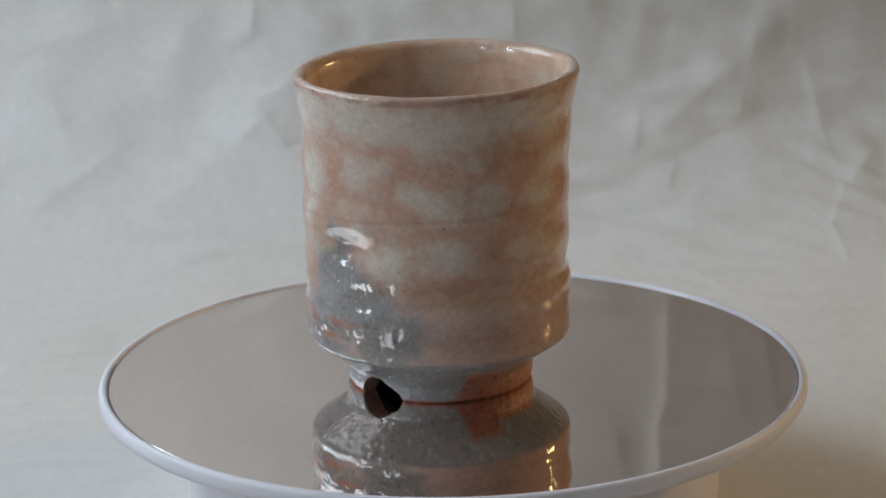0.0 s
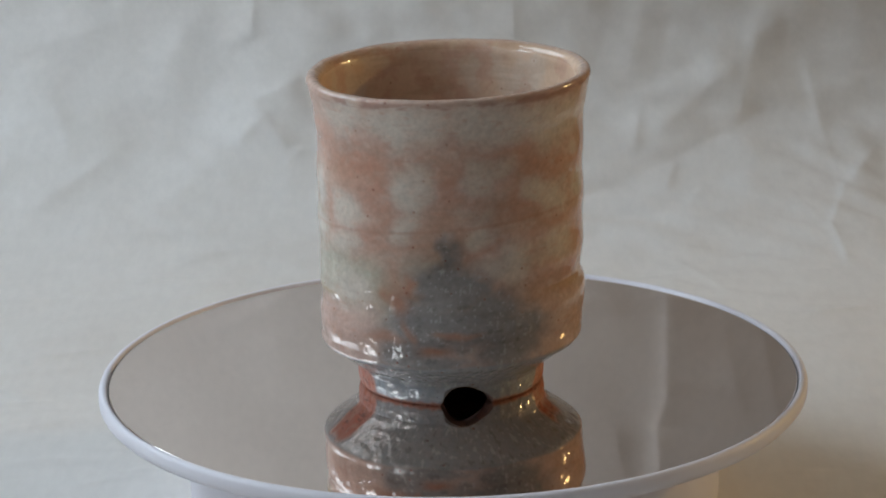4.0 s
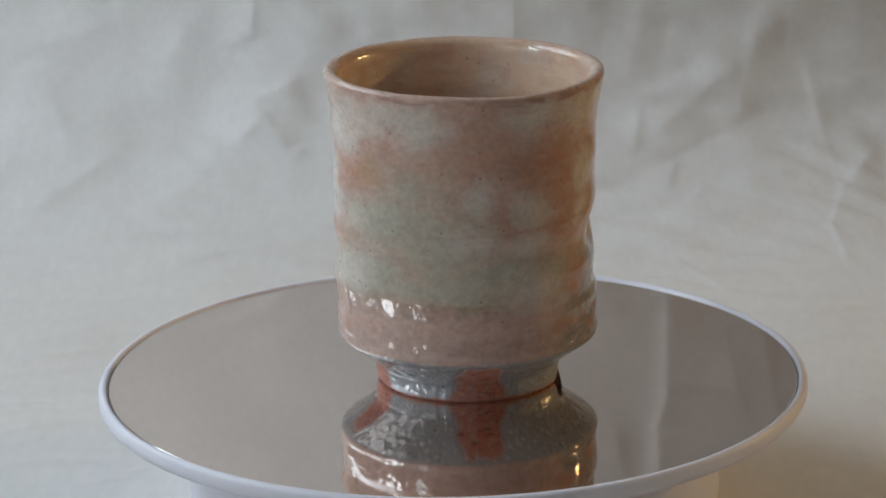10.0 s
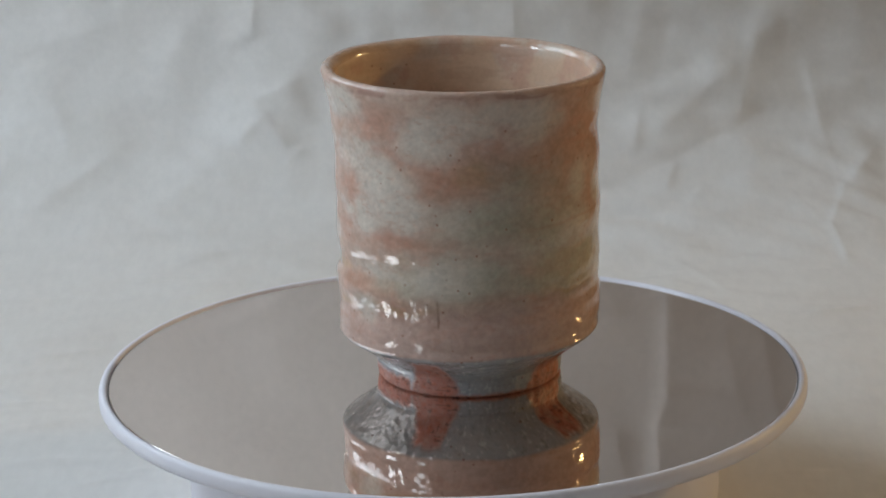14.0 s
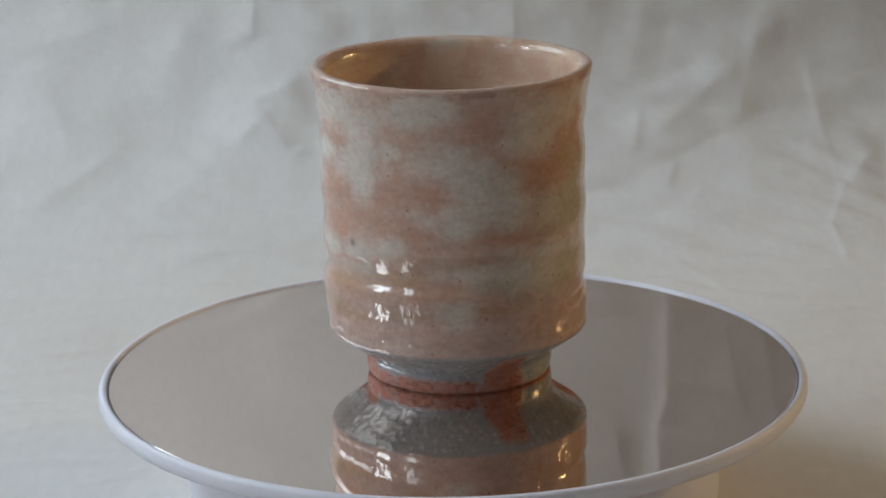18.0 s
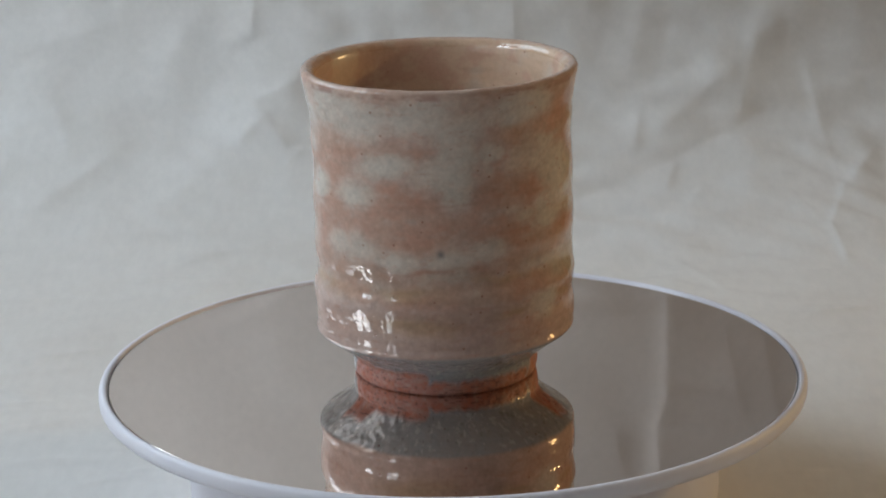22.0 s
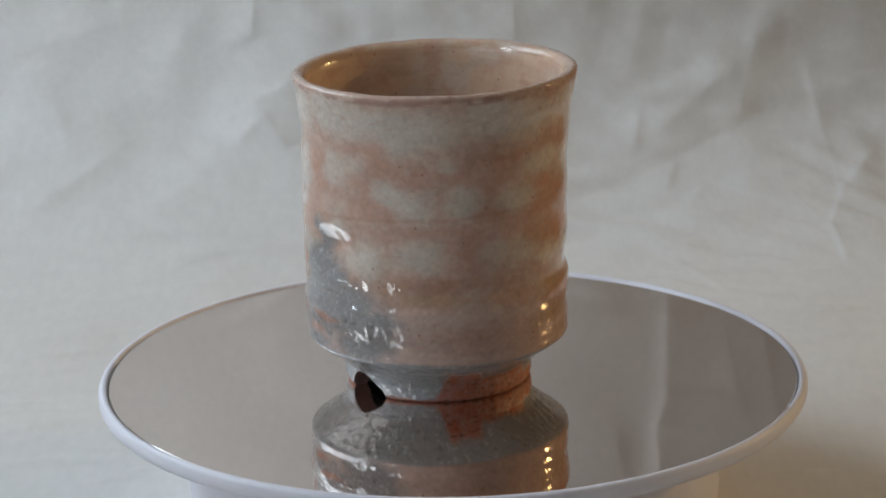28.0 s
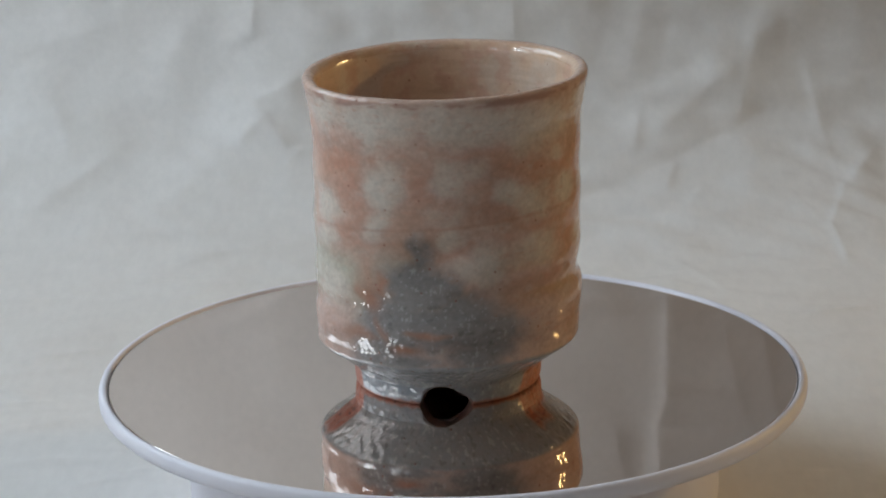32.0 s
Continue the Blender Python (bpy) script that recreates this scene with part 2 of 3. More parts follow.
def fold_height(u, v):
    """Single creases: a ridge that falls away gently on one side and quickly on the other."""
    h = np.zeros_like(u)
    for u0, v0, u1, v1, width, rise in FOLDS:
        du, dv = u1 - u0, v1 - v0
        ln = math.hypot(du, dv)
        reach = 0.25 * ln + 6 * width
        cols = np.where((u[0] > min(u0, u1) - reach) & (u[0] < max(u0, u1) + reach))[0]
        rows = np.where((v[:, 0] > min(v0, v1) - reach) & (v[:, 0] < max(v0, v1) + reach))[0]
        if len(cols) == 0 or len(rows) == 0:
            continue
        here = (slice(rows[0], rows[-1] + 1), slice(cols[0], cols[-1] + 1))
        a = ((u[here] - u0) * du + (v[here] - v0) * dv) / ln
        c = ((v[here] - v0) * du - (u[here] - u0) * dv) / ln
        c = c + 0.15 * width * (fbm(a / width, a * 0, a * 0, 2, 51) - 0.5)
        along = smooth_step(-0.25 * ln, 0.2 * ln, a) * (1 - smooth_step(0.8 * ln, 1.25 * ln, a))
        side = np.where(c > 0, width, width * 0.3)
        h[here] += rise * along * np.exp(-np.sqrt((c / side) ** 2 + 0.02))
    return h


fold(0.135, 0.339, 0.093, 0.316, 0.020, -0.0030)
fold(0.093, 0.316, 0.051, 0.297, 0.020, -0.0028)
fold(0.047, 0.271, 0.092, 0.296, 0.014, 0.0008)
fold(0.077, 0.321, 0.079, 0.339, 0.008, 0.0014)
fold(0.085, 0.328, 0.122, 0.357, 0.022, 0.0026)
fold(0.122, 0.357, 0.105, 0.381, 0.010, -0.0008)
fold(0.150, 0.364, 0.155, 0.325, 0.008, 0.0013)
fold(0.155, 0.325, 0.158, 0.299, 0.006, 0.0006)
fold(0.176, 0.317, 0.161, 0.296, 0.007, 0.0013)
fold(0.159, 0.294, 0.150, 0.268, 0.006, 0.0014)
fold(0.150, 0.268, 0.152, 0.243, 0.006, 0.0014)
fold(0.137, 0.301, 0.114, 0.297, 0.008, 0.0010)
fold(0.101, 0.297, 0.094, 0.284, 0.006, 0.0010)
fold(0.126, 0.368, 0.141, 0.375, 0.010, 0.0012)
fold(0.088, 0.298, 0.092, 0.312, 0.008, 0.0014)
fold(0.132, 0.375, 0.117, 0.326, 0.012, 0.0008)
fold(-0.168, 0.292, -0.133, 0.327, 0.018, 0.0015)
fold(-0.162, 0.342, -0.156, 0.321, 0.014, 0.0012)
fold(-0.184, 0.333, -0.161, 0.340, 0.014, 0.0012)
fold(-0.044, 0.380, -0.075, 0.399, 0.012, 0.0020)
fold(0.029, 0.377, 0.028, 0.397, 0.006, 0.0010)
fold(-0.086, 0.328, -0.075, 0.340, 0.010, 0.0012)
fold(-0.066, 0.327, -0.075, 0.340, 0.008, 0.0009)
fold(-0.095, 0.317, -0.121, 0.292, 0.015, 0.0008)
fold(-0.063, 0.357, -0.082, 0.347, 0.010, 0.0012)
fold(-0.185, 0.367, -0.143, 0.381, 0.020, 0.0010)
fold(-0.108, 0.380, -0.124, 0.353, 0.020, 0.0009)
fold(0.067, 0.346, 0.052, 0.377, 0.015, 0.0010)
fold(0.129, 0.236, 0.080, 0.183, 0.010, 0.0003)
fold(-0.175, 0.258, -0.125, 0.263, 0.010, 0.0008)
fold(-0.168, 0.213, -0.133, 0.219, 0.008, 0.0007)
fold(-0.145, 0.146, -0.123, 0.156, 0.006, 0.0006)
fold(-0.154, 0.130, -0.128, 0.136, 0.006, 0.0006)
fold(-0.148, 0.092, -0.127, 0.095, 0.006, 0.0006)
fold(-0.140, 0.043, -0.106, 0.048, 0.008, 0.0006)
fold(-0.151, 0.274, -0.093, 0.278, 0.010, 0.0009)
fold(-0.106, 0.223, -0.081, 0.232, 0.006, 0.0006)
fold(0.086, 0.278, 0.118, 0.269, 0.010, 0.0008)
fold(0.058, 0.262, 0.098, 0.265, 0.008, 0.0008)
fold(0.109, 0.244, 0.149, 0.253, 0.008, 0.0008)
fold(0.127, 0.154, 0.153, 0.160, 0.006, 0.0007)
fold(0.119, 0.085, 0.141, 0.092, 0.008, 0.0006)
fold(-0.129, 0.238, -0.082, 0.241, 0.006, 0.0007)
fold(-0.105, 0.259, -0.061, 0.267, 0.006, 0.0007)
fold(-0.160, 0.164, -0.123, 0.172, 0.012, 0.0008)
fold(-0.151, 0.111, -0.139, 0.104, 0.004, 0.0007)
fold(-0.145, 0.073, -0.123, 0.085, 0.008, 0.0007)
fold(0.128, 0.180, 0.158, 0.191, 0.010, 0.0008)
fold(0.122, 0.124, 0.148, 0.128, 0.010, 0.0008)
fold(0.087, 0.245, 0.103, 0.209, 0.008, 0.0008)
fold(0.096, 0.501, 0.094, 0.428, 0.014, 0.0022)
fold(0.092, 0.524, 0.097, 0.501, 0.014, 0.0022)
fold(0.095, 0.566, 0.092, 0.524, 0.014, 0.0022)
fold(0.073, 0.522, 0.081, 0.559, 0.015, 0.0012)
fold(0.122, 0.475, 0.134, 0.523, 0.020, 0.0012)
fold(-0.112, 0.469, -0.098, 0.530, 0.030, 0.0010)
fold(-0.081, 0.458, -0.071, 0.500, 0.020, 0.0010)
fold(0.140, 0.475, 0.149, 0.523, 0.012, 0.0010)

fold(-0.156, 0.113, -0.140, 0.110, 0.0025, 0.0012)
fold(-0.150, 0.098, -0.134, 0.101, 0.0025, 0.0009)
fold(-0.154, 0.146, -0.143, 0.142, 0.0025, 0.0007)
fold(0.130, 0.180, 0.150, 0.188, 0.004, 0.0008)
fold(0.128, 0.130, 0.141, 0.121, 0.004, 0.0007)

# many short, sharp crinkles: lying along the ground, in all directions on the hanging part
rng_paper = random.Random(23)
for _ in range(150):
    cu, cv = rng_paper.uniform(-0.22, 0.22), rng_paper.uniform(-0.02, 0.45)
    if math.hypot(cu, cv) < 0.10:
        continue
    lying = cv < 0.26
    turn_a = rng_paper.gauss(0.15, 0.25) if lying else rng_paper.uniform(0, math.pi)
    half = rng_paper.uniform(0.004, 0.014) * (1.0 if lying else 1.2)
    fold(cu - half * math.cos(turn_a), cv - half * math.sin(turn_a), cu + half * math.cos(turn_a), cv + half * math.sin(turn_a),
         rng_paper.uniform(0.0025, 0.006), rng_paper.uniform(0.00025, 0.0006) * rng_paper.choice((1, 1, -1)))


def build_paper():
    nu, nv = 760, 760
    us = np.linspace(-0.56, 0.26, nu)
    vs = np.linspace(0, 1, nv)
    vs = -0.50 + 0.50 * np.minimum(vs / 0.2, 1) + np.maximum(vs - 0.2, 0) / 0.8 * 0.85
    u, v = np.meshgrid(us, vs)
    y, z, s = sheet_point(v)
    calm = 0.15 + 0.85 * smooth_step(0.16, 0.36, v)          # the ground lies flatter than the wall
    calm *= smooth_step(0.06, 0.13, np.hypot(u, v))          # pressed flat under the turntable
    calm *= 0.6 + 0.9 * smooth_step(-0.16, 0.08, u)        # and smoother towards the window
    calm *= 1 - 0.7 * smooth_step(0.42, 0.50, v)             # stretched where it hangs
    h = crumple(u, v) * calm + (0.75 + 0.5 * (1 - smooth_step(-0.08, 0.03, u)) * (1 - smooth_step(0.38, 0.43, v)) - 0.35 * (1 - smooth_step(-0.02, 0.05, u)) * smooth_step(0.42, 0.46, v)) * fold_height(u, v)
    h += calm * 0.004 * (fbm(u * 4, v * 4, u * 0, 3, 61) - 0.5)
    # long shallow waves across the ground
    h += (1 - smooth_step(0.25, 0.4, v)) * smooth_step(0.08, 0.2, np.hypot(u, v)) * 0.0016 * (fbm(u * 3, v * 22, u * 0, 3, 71) - 0.3)
    h = np.maximum(h, np.where(s <= 0, -0.0005, -1.0))
    y = y + np.where(u > 0, 0.25, 0.17) * (np.sqrt(u * u + 0.06 ** 2) - 0.06) * np.sin(s)   # bowed forward in its middle
    co = np.stack([u, y - h * np.sin(s), z + h * np.cos(s)], -1).reshape(-1, 3)
    ob = grid_object("backdrop", co, nu, nv, False, MAT_PAPER)
    tagged(ob, "large sheet of crumpled white paper swept up behind", "backdrop", kind="structure")


build_paper()


# ---- the turntable ----
def build_turntable():
    table = tagged(new("turntable"), "round white plastic display turntable with mirror top", "turntable")
    bm = bmesh.new()
    lathe(bm, [(0, 0.0), (0.0740, 0.0), (0.0752, 0.0012), (0.0765, 0.010), (0.0768, 0.034), (0.0762, 0.0385), (0.070, 0.0388), (0, 0.0388)])
    part("base", bm, MAT_PLASTIC, table, smooth=True)
    bm = bmesh.new()
    lathe(bm, [(0, -0.0058), (0.0890, -0.0058), (0.0978, -0.0056), (0.1003, -0.0050), (0.1012, -0.0039), (0.1013, -0.0026), (0.1012, -0.0014), (0.1009, -0.0007),
               (0.1004, -0.0003), (0.0998, -0.0002), (0.0992, -0.0004), (0.0989, -0.0008), (0.0987, -0.0025), (0, -0.0025)])
    platter = part("platter", bm, MAT_PLASTIC, table, smooth=True)
    platter.location = (0, 0, TOP)
    bm = bmesh.new()
    lathe(bm, [(0, -0.0010), (0.0982, -0.0010), (0.0984, -0.0012), (0.0984, -0.0024), (0, -0.0024)], 256)
    mir = part("mirror", bm, MAT_MIRROR, platter, "round silvered mirror disc")
    # dark ring laid in for the shade of the narrow gap round the mirror
    bm = bmesh.new()
    lathe(bm, [(0.09842, -0.0024), (0.09842, -0.0012), (0.09868, -0.0012), (0.09868, -0.0024), (0.09842, -0.0024)], 256)
    part("seam", bm, MAT_GAP_SHADE, platter, "dark ring for the shaded gap round the mirror")
    return table, platter


TURNTABLE, PLATTER = build_turntable()


# ---- the tea cup ----
BLOTS = {}


def blot(kind, az, z, half_az, half_z, amount):
    """One patch of colour on the wall: its middle in degrees and millimetres, its half sizes and strength."""
    BLOTS.setdefault(kind, []).append((az, z, half_az, half_z, amount))


blot("pale", -119, 80.7, 19.8, 6.2, 0.8)
blot("pale", -94, 78.4, 12.9, 6.5, 0.85)
blot("pale", -122, 68.0, 11.5, 3.5, 0.6)
blot("pale", -90, 57.9, 9.8, 5.0, 0.9)
blot("pale", -68, 58.7, 8.7, 4.4, 0.9)
blot("pale", -110, 42.0, 11.5, 6.1, 0.8)
blot("pale", -91, 46.4, 10.6, 4.1, 0.5)
blot("pale", -63, 80.9, 13.4, 4.3, 0.6)
blot("pale", -129, 55.6, 9.5, 3.2, 0.4)
blot("pale", -157, 81.1, 20.1, 6.5, 0.85)
blot("pale", -130, 81.9, 13.5, 5.8, 0.8)
blot("pale", -104, 79.4, 15.0, 5.8, 0.8)
blot("pale", -155, 62.6, 8.7, 6.6, 0.9)
blot("pale", -127, 66.5, 7.4, 5.6, 0.7)
blot("pale", -97, 60.1, 10.6, 4.4, 0.9)
blot("pale", -127, 49.6, 6.5, 3.8, 0.8)
blot("pale", -118, 41.5, 9.1, 4.4, 0.7)
blot("pale", 174, 33.4, 14.6, 6.6, 0.8)
blot("pale", 150, 60.2, 7.4, 4.4, 0.8)
blot("pale", 174, 54.6, 9.2, 5.3, 0.8)
blot("pale", 170, 47.4, 11.0, 4.1, 0.8)
blot("pale", 146, 48.3, 8.0, 4.2, 0.7)
blot("pale", 172, 81.7, 11.6, 5.5, 0.6)
blot("pale", -160, 80.0, 9.0, 8.0, 0.8)
blot("pale", -154, 63.4, 7.4, 8.1, 0.8)
blot("pale", -159, 53.5, 6.8, 5.6, 0.7)
blot("pale", 94, 78.7, 15.5, 6.0, 0.7)
blot("pale", 123, 79.4, 12.0, 7.1, 0.8)
blot("pale", 134, 78.9, 9.4, 4.9, 0.6)
blot("pale", 152, 58.0, 9.5, 3.4, 0.7)
blot("pale", 173, 56.2, 8.4, 2.8, 0.6)
blot("pale", 176, 82.4, 12.4, 5.2, 0.7)
blot("pale", 92, 52.4, 9.0, 4.5, 0.5)
blot("pale", 84, 36.7, 15.2, 6.6, 0.7)
blot("pale", 78, 75.4, 14.8, 6.5, 0.95)
blot("pale", 58, 61.8, 15.2, 5.7, 0.95)
blot("pale", 66, 54.2, 15.8, 4.8, 1)
blot("pale", 47, 53.7, 11.0, 4.2, 0.8)
blot("pale", 43, 67.4, 13.3, 4.2, 0.8)
blot("pale", 111, 81.5, 13.6, 4.0, 0.7)
blot("pale", 59, 37.2, 24.9, 2.6, 0.6)
blot("pale", 45, 25.9, 9.6, 4.3, 0.8)
blot("pale", 32, 81.8, 14.4, 5.0, 0.85)
blot("pale", 2, 76.9, 16.3, 5.7, 0.8)
blot("pale", 1, 65.8, 15.2, 5.8, 0.85)
blot("pale", 18, 71.0, 6.5, 2.8, 0.7)
blot("pale", 44, 70.4, 6.7, 3.4, 0.8)
blot("pale", 55, 64.1, 12.8, 5.3, 0.9)
blot("pale", 62, 55.7, 13.0, 5.7, 1)
blot("pale", 48, 51.2, 11.0, 4.1, 0.9)
blot("pale", 78, 76.8, 12.1, 5.0, 0.9)
blot("pale", 33, 52.4, 6.6, 2.5, 0.6)
blot("pale", 45, 26.5, 5.3, 2.9, 0.9)
blot("pale", -1, 41.2, 13.6, 2.6, 0.7)
blot("pale", -35, 79.5, 16.6, 5.7, 0.8)
blot("pale", -12, 80.3, 14.3, 5.6, 0.8)
blot("pale", 16, 80.4, 8.5, 4.0, 0.6)
blot("pale", -29, 67.4, 11.9, 4.1, 0.85)
blot("pale", 4, 70.2, 11.8, 5.6, 0.9)
blot("pale", -0, 62.6, 10.1, 5.7, 0.9)
blot("pale", -22, 40.9, 13.2, 3.2, 0.8)
blot("pale", 15, 43.4, 9.1, 3.5, 0.7)
blot("pale", -43, 59.4, 11.3, 4.2, 0.7)
blot("pale", 32, 67.8, 11.5, 5.3, 0.6)
blot("pale", 1, 37.2, 8.2, 2.2, 0.6)
blot("pale", -80, 78.4, 14.5, 5.7, 0.8)
blot("pale", -57, 81.7, 16.5, 5.6, 0.8)
blot("pale", -42, 80.5, 12.8, 5.6, 0.8)
blot("pale", -68, 59.9, 5.7, 3.5, 0.9)
blot("pale", -74, 69.6, 6.2, 2.5, 0.7)
blot("pale", -44, 58.6, 11.0, 3.5, 0.8)
blot("pale", -32, 66.7, 6.1, 4.1, 0.6)
blot("pale", -4, 64.2, 12.7, 5.3, 0.8)
blot("pale", -86, 44.3, 12.6, 5.6, 0.8)
blot("pale", -54, 44.1, 9.0, 4.2, 0.7)
blot("pale", -41, 44.1, 10.5, 5.4, 0.7)
blot("pale", -14, 79.5, 9.2, 5.6, 0.7)
blot("rust", -109, 74.3, 12.5, 2.8, 0.8)
blot("rust", -138, 63.3, 11.0, 6.7, 0.8)
blot("rust", -94, 65.7, 9.4, 1.2, 0.9)
blot("rust", -107, 57.7, 11.4, 3.8, 0.7)
blot("rust", -64, 48.1, 16.3, 7.9, 0.8)
blot("rust", -71, 66.8, 12.5, 4.0, 0.7)
blot("rust", -121, 46.1, 10.2, 2.9, 0.7)
blot("rust", -103, 48.7, 12.2, 2.2, 0.6)
blot("rust", -74, 37.1, 17.5, 3.2, 0.6)
blot("rust", -177, 69.2, 16.1, 6.0, 1)
blot("rust", -173, 60.1, 10.9, 4.5, 0.9)
blot("rust", -134, 63.4, 7.0, 4.0, 0.7)
blot("rust", -115, 69.2, 9.6, 5.6, 0.7)
blot("rust", -94, 67.6, 14.7, 2.5, 0.8)
blot("rust", -178, 51.1, 12.7, 4.5, 0.9)
blot("rust", -161, 38.1, 8.2, 4.5, 0.9)
blot("rust", -113, 47.2, 14.8, 2.5, 0.7)
blot("rust", -114, 31.4, 8.8, 1.9, 0.8)
blot("rust", -142, 74.9, 5.8, 3.1, 0.4)
blot("rust", 148, 77.2, 15.0, 5.6, 0.7)
blot("rust", 179, 74.2, 9.4, 6.8, 0.8)
blot("rust", 166, 70.7, 14.4, 5.3, 0.6)
blot("rust", -169, 63.3, 8.4, 8.1, 0.9)
blot("rust", -175, 56.4, 10.8, 6.2, 0.7)
blot("rust", 161, 56.4, 5.3, 5.7, 0.8)
blot("rust", -170, 47.7, 14.2, 1.6, 0.7)
blot("rust", 154, 23.6, 31.1, 4.9, 0.75)
blot("rust", 180, 21.9, 14.5, 3.5, 0.6)
blot("rust", 178, 46.1, 8.6, 2.2, 0.6)
blot("rust", 85, 63.4, 15.7, 6.8, 0.9)
blot("rust", 110, 73.9, 10.4, 5.0, 0.4)
blot("rust", 153, 74.5, 15.8, 6.8, 0.9)
blot("rust", 165, 49.0, 9.8, 3.5, 0.9)
blot("rust", 154, 85.5, 8.5, 2.1, 0.7)
blot("rust", 94, 22.3, 16.2, 3.3, 0.7)
blot("rust", 131, 22.6, 25.3, 3.6, 0.65)
blot("rust", 159, 22.0, 20.6, 3.9, 0.6)
blot("rust", 52, 78.1, 14.2, 5.1, 0.8)
blot("rust", 58, 70.8, 11.8, 1.9, 0.7)
blot("rust", 37, 58.8, 9.1, 4.6, 1)
blot("rust", 85, 64.7, 8.2, 5.0, 0.8)
blot("rust", 66, 46.9, 23.4, 2.6, 0.95)
blot("rust", 108, 72.3, 15.9, 3.4, 0.7)
blot("rust", 65, 26.5, 16.9, 4.9, 0.7)
blot("rust", 90, 21.5, 27.7, 3.2, 0.65)
blot("rust", 26, 67.4, 14.2, 3.8, 0.9)
blot("rust", 14, 57.7, 23.2, 2.9, 0.9)
blot("rust", 20, 50.2, 13.7, 3.2, 0.7)
blot("rust", 51, 79.8, 8.0, 3.7, 0.7)
blot("rust", 37, 48.1, 16.1, 2.2, 0.7)
blot("rust", 60, 74.6, 8.0, 4.7, 0.7)
blot("rust", 77, 61.4, 9.5, 4.1, 0.9)
blot("rust", 76, 52.1, 7.8, 3.8, 0.9)
blot("rust", 64, 46.1, 14.7, 2.2, 0.8)
blot("rust", 25, 44.3, 23.3, 1.9, 0.7)
blot("rust", 15, 78.3, 6.2, 3.5, 0.7)
blot("rust", 35, 32.0, 15.4, 3.6, 0.7)
blot("rust", 40, 20.9, 25.8, 4.6, 0.65)
blot("rust", 64, 30.4, 14.8, 2.6, 0.7)
blot("rust", -20, 75.9, 9.3, 2.8, 0.7)
blot("rust", 16, 76.5, 3.8, 1.7, 0.9)
blot("rust", 2, 77.5, 5.6, 2.0, 0.6)
blot("rust", -15, 58.9, 14.4, 3.8, 0.9)
blot("rust", -27, 54.6, 12.2, 1.6, 0.7)
blot("rust", 16, 62.4, 9.5, 5.3, 0.8)
blot("rust", 28, 59.9, 9.1, 4.1, 0.8)
blot("rust", -8, 51.3, 14.1, 3.5, 0.8)
blot("rust", 9, 51.6, 7.1, 3.2, 0.7)
blot("rust", -14, 38.3, 24.8, 1.1, 0.9)
blot("rust", 23, 47.9, 13.9, 3.8, 0.8)
blot("rust", -37, 50.6, 13.3, 3.6, 0.6)
blot("rust", -14, 28.5, 16.1, 3.3, 0.7)
blot("rust", 5, 21.1, 27.5, 3.9, 0.65)
blot("rust", -89, 66.5, 8.7, 3.2, 0.8)
blot("rust", -56, 63.3, 11.1, 3.8, 0.9)
blot("rust", -48, 69.5, 16.1, 2.0, 0.7)
blot("rust", -86, 52.4, 10.5, 2.6, 0.7)
blot("rust", -69, 52.6, 18.2, 1.0, 0.7)
blot("rust", -25, 59.8, 11.1, 5.0, 0.8)
blot("rust", -15, 71.7, 8.7, 2.2, 0.7)
blot("rust", 2, 58.8, 14.7, 3.8, 0.9)
blot("rust", -15, 48.1, 14.5, 3.8, 0.8)
blot("rust", -61, 48.4, 12.4, 2.1, 0.7)
blot("rust", -83, 38.2, 14.1, 1.6, 0.7)
blot("rust", -55, 21.5, 21.0, 4.2, 0.6)
blot("rust", -25, 38.9, 16.2, 1.6, 0.7)
blot("sage", -166, 29.3, 8.3, 8.4, 0.7)
blot("sage", -151, 39.6, 10.0, 4.9, 0.6)
blot("sage", 135, 42.4, 15.8, 9.8, 0.9)
blot("sage", 160, 38.6, 30.1, 6.7, 1)
blot("sage", -175, 38.3, 11.8, 5.7, 0.9)
blot("sage", 145, 32.2, 22.9, 3.3, 0.9)
blot("sage", 131, 46.9, 22.3, 11.1, 1)
blot("sage", 136, 34.3, 39.2, 3.8, 1)
blot("sage", 117, 60.4, 17.9, 7.9, 0.8)
blot("sage", 160, 36.7, 26.2, 4.1, 0.9)
blot("sage", 110, 51.8, 28.1, 8.2, 1)
blot("sage", 98, 36.3, 27.1, 6.7, 1)
blot("sage", 84, 39.4, 9.3, 5.8, 0.8)
blot("sage", 74, 34.6, 21.4, 4.2, 0.9)
blot("ochre", -72, 32.1, 15.2, 1.4, 0.42)
blot("ochre", 160, 30.1, 23.1, 0.5, 0.56)
blot("ochre", -161, 33.1, 12.1, 4.1, 0.35)
blot("ochre", 97, 66.2, 7.8, 2.9, 0.42)
blot("ochre", 61, 27.0, 25.1, 1.1, 0.56)
blot("ochre", 67, 37.5, 9.4, 1.1, 0.49)
blot("ochre", 23, 35.1, 11.9, 1.4, 0.49)
blot("ochre", 27, 25.7, 9.7, 1.5, 0.49)
blot("ochre", -18, 32.4, 12.2, 1.8, 0.49)
blot("ochre", -16, 22.5, 14.6, 3.2, 0.56)
blot("ash", -138, 35.4, 10.0, 8.2, 1)
blot("ash", -134, 25.3, 17.9, 7.4, 1)
blot("ash", -111, 22.8, 13.0, 4.9, 1)
blot("ash", -114, 16.9, 16.2, 3.6, 1)
blot("ash", -153, 24.9, 16.8, 9.1, 0.9)
blot("ash", -139, 36.3, 15.4, 6.5, 0.9)
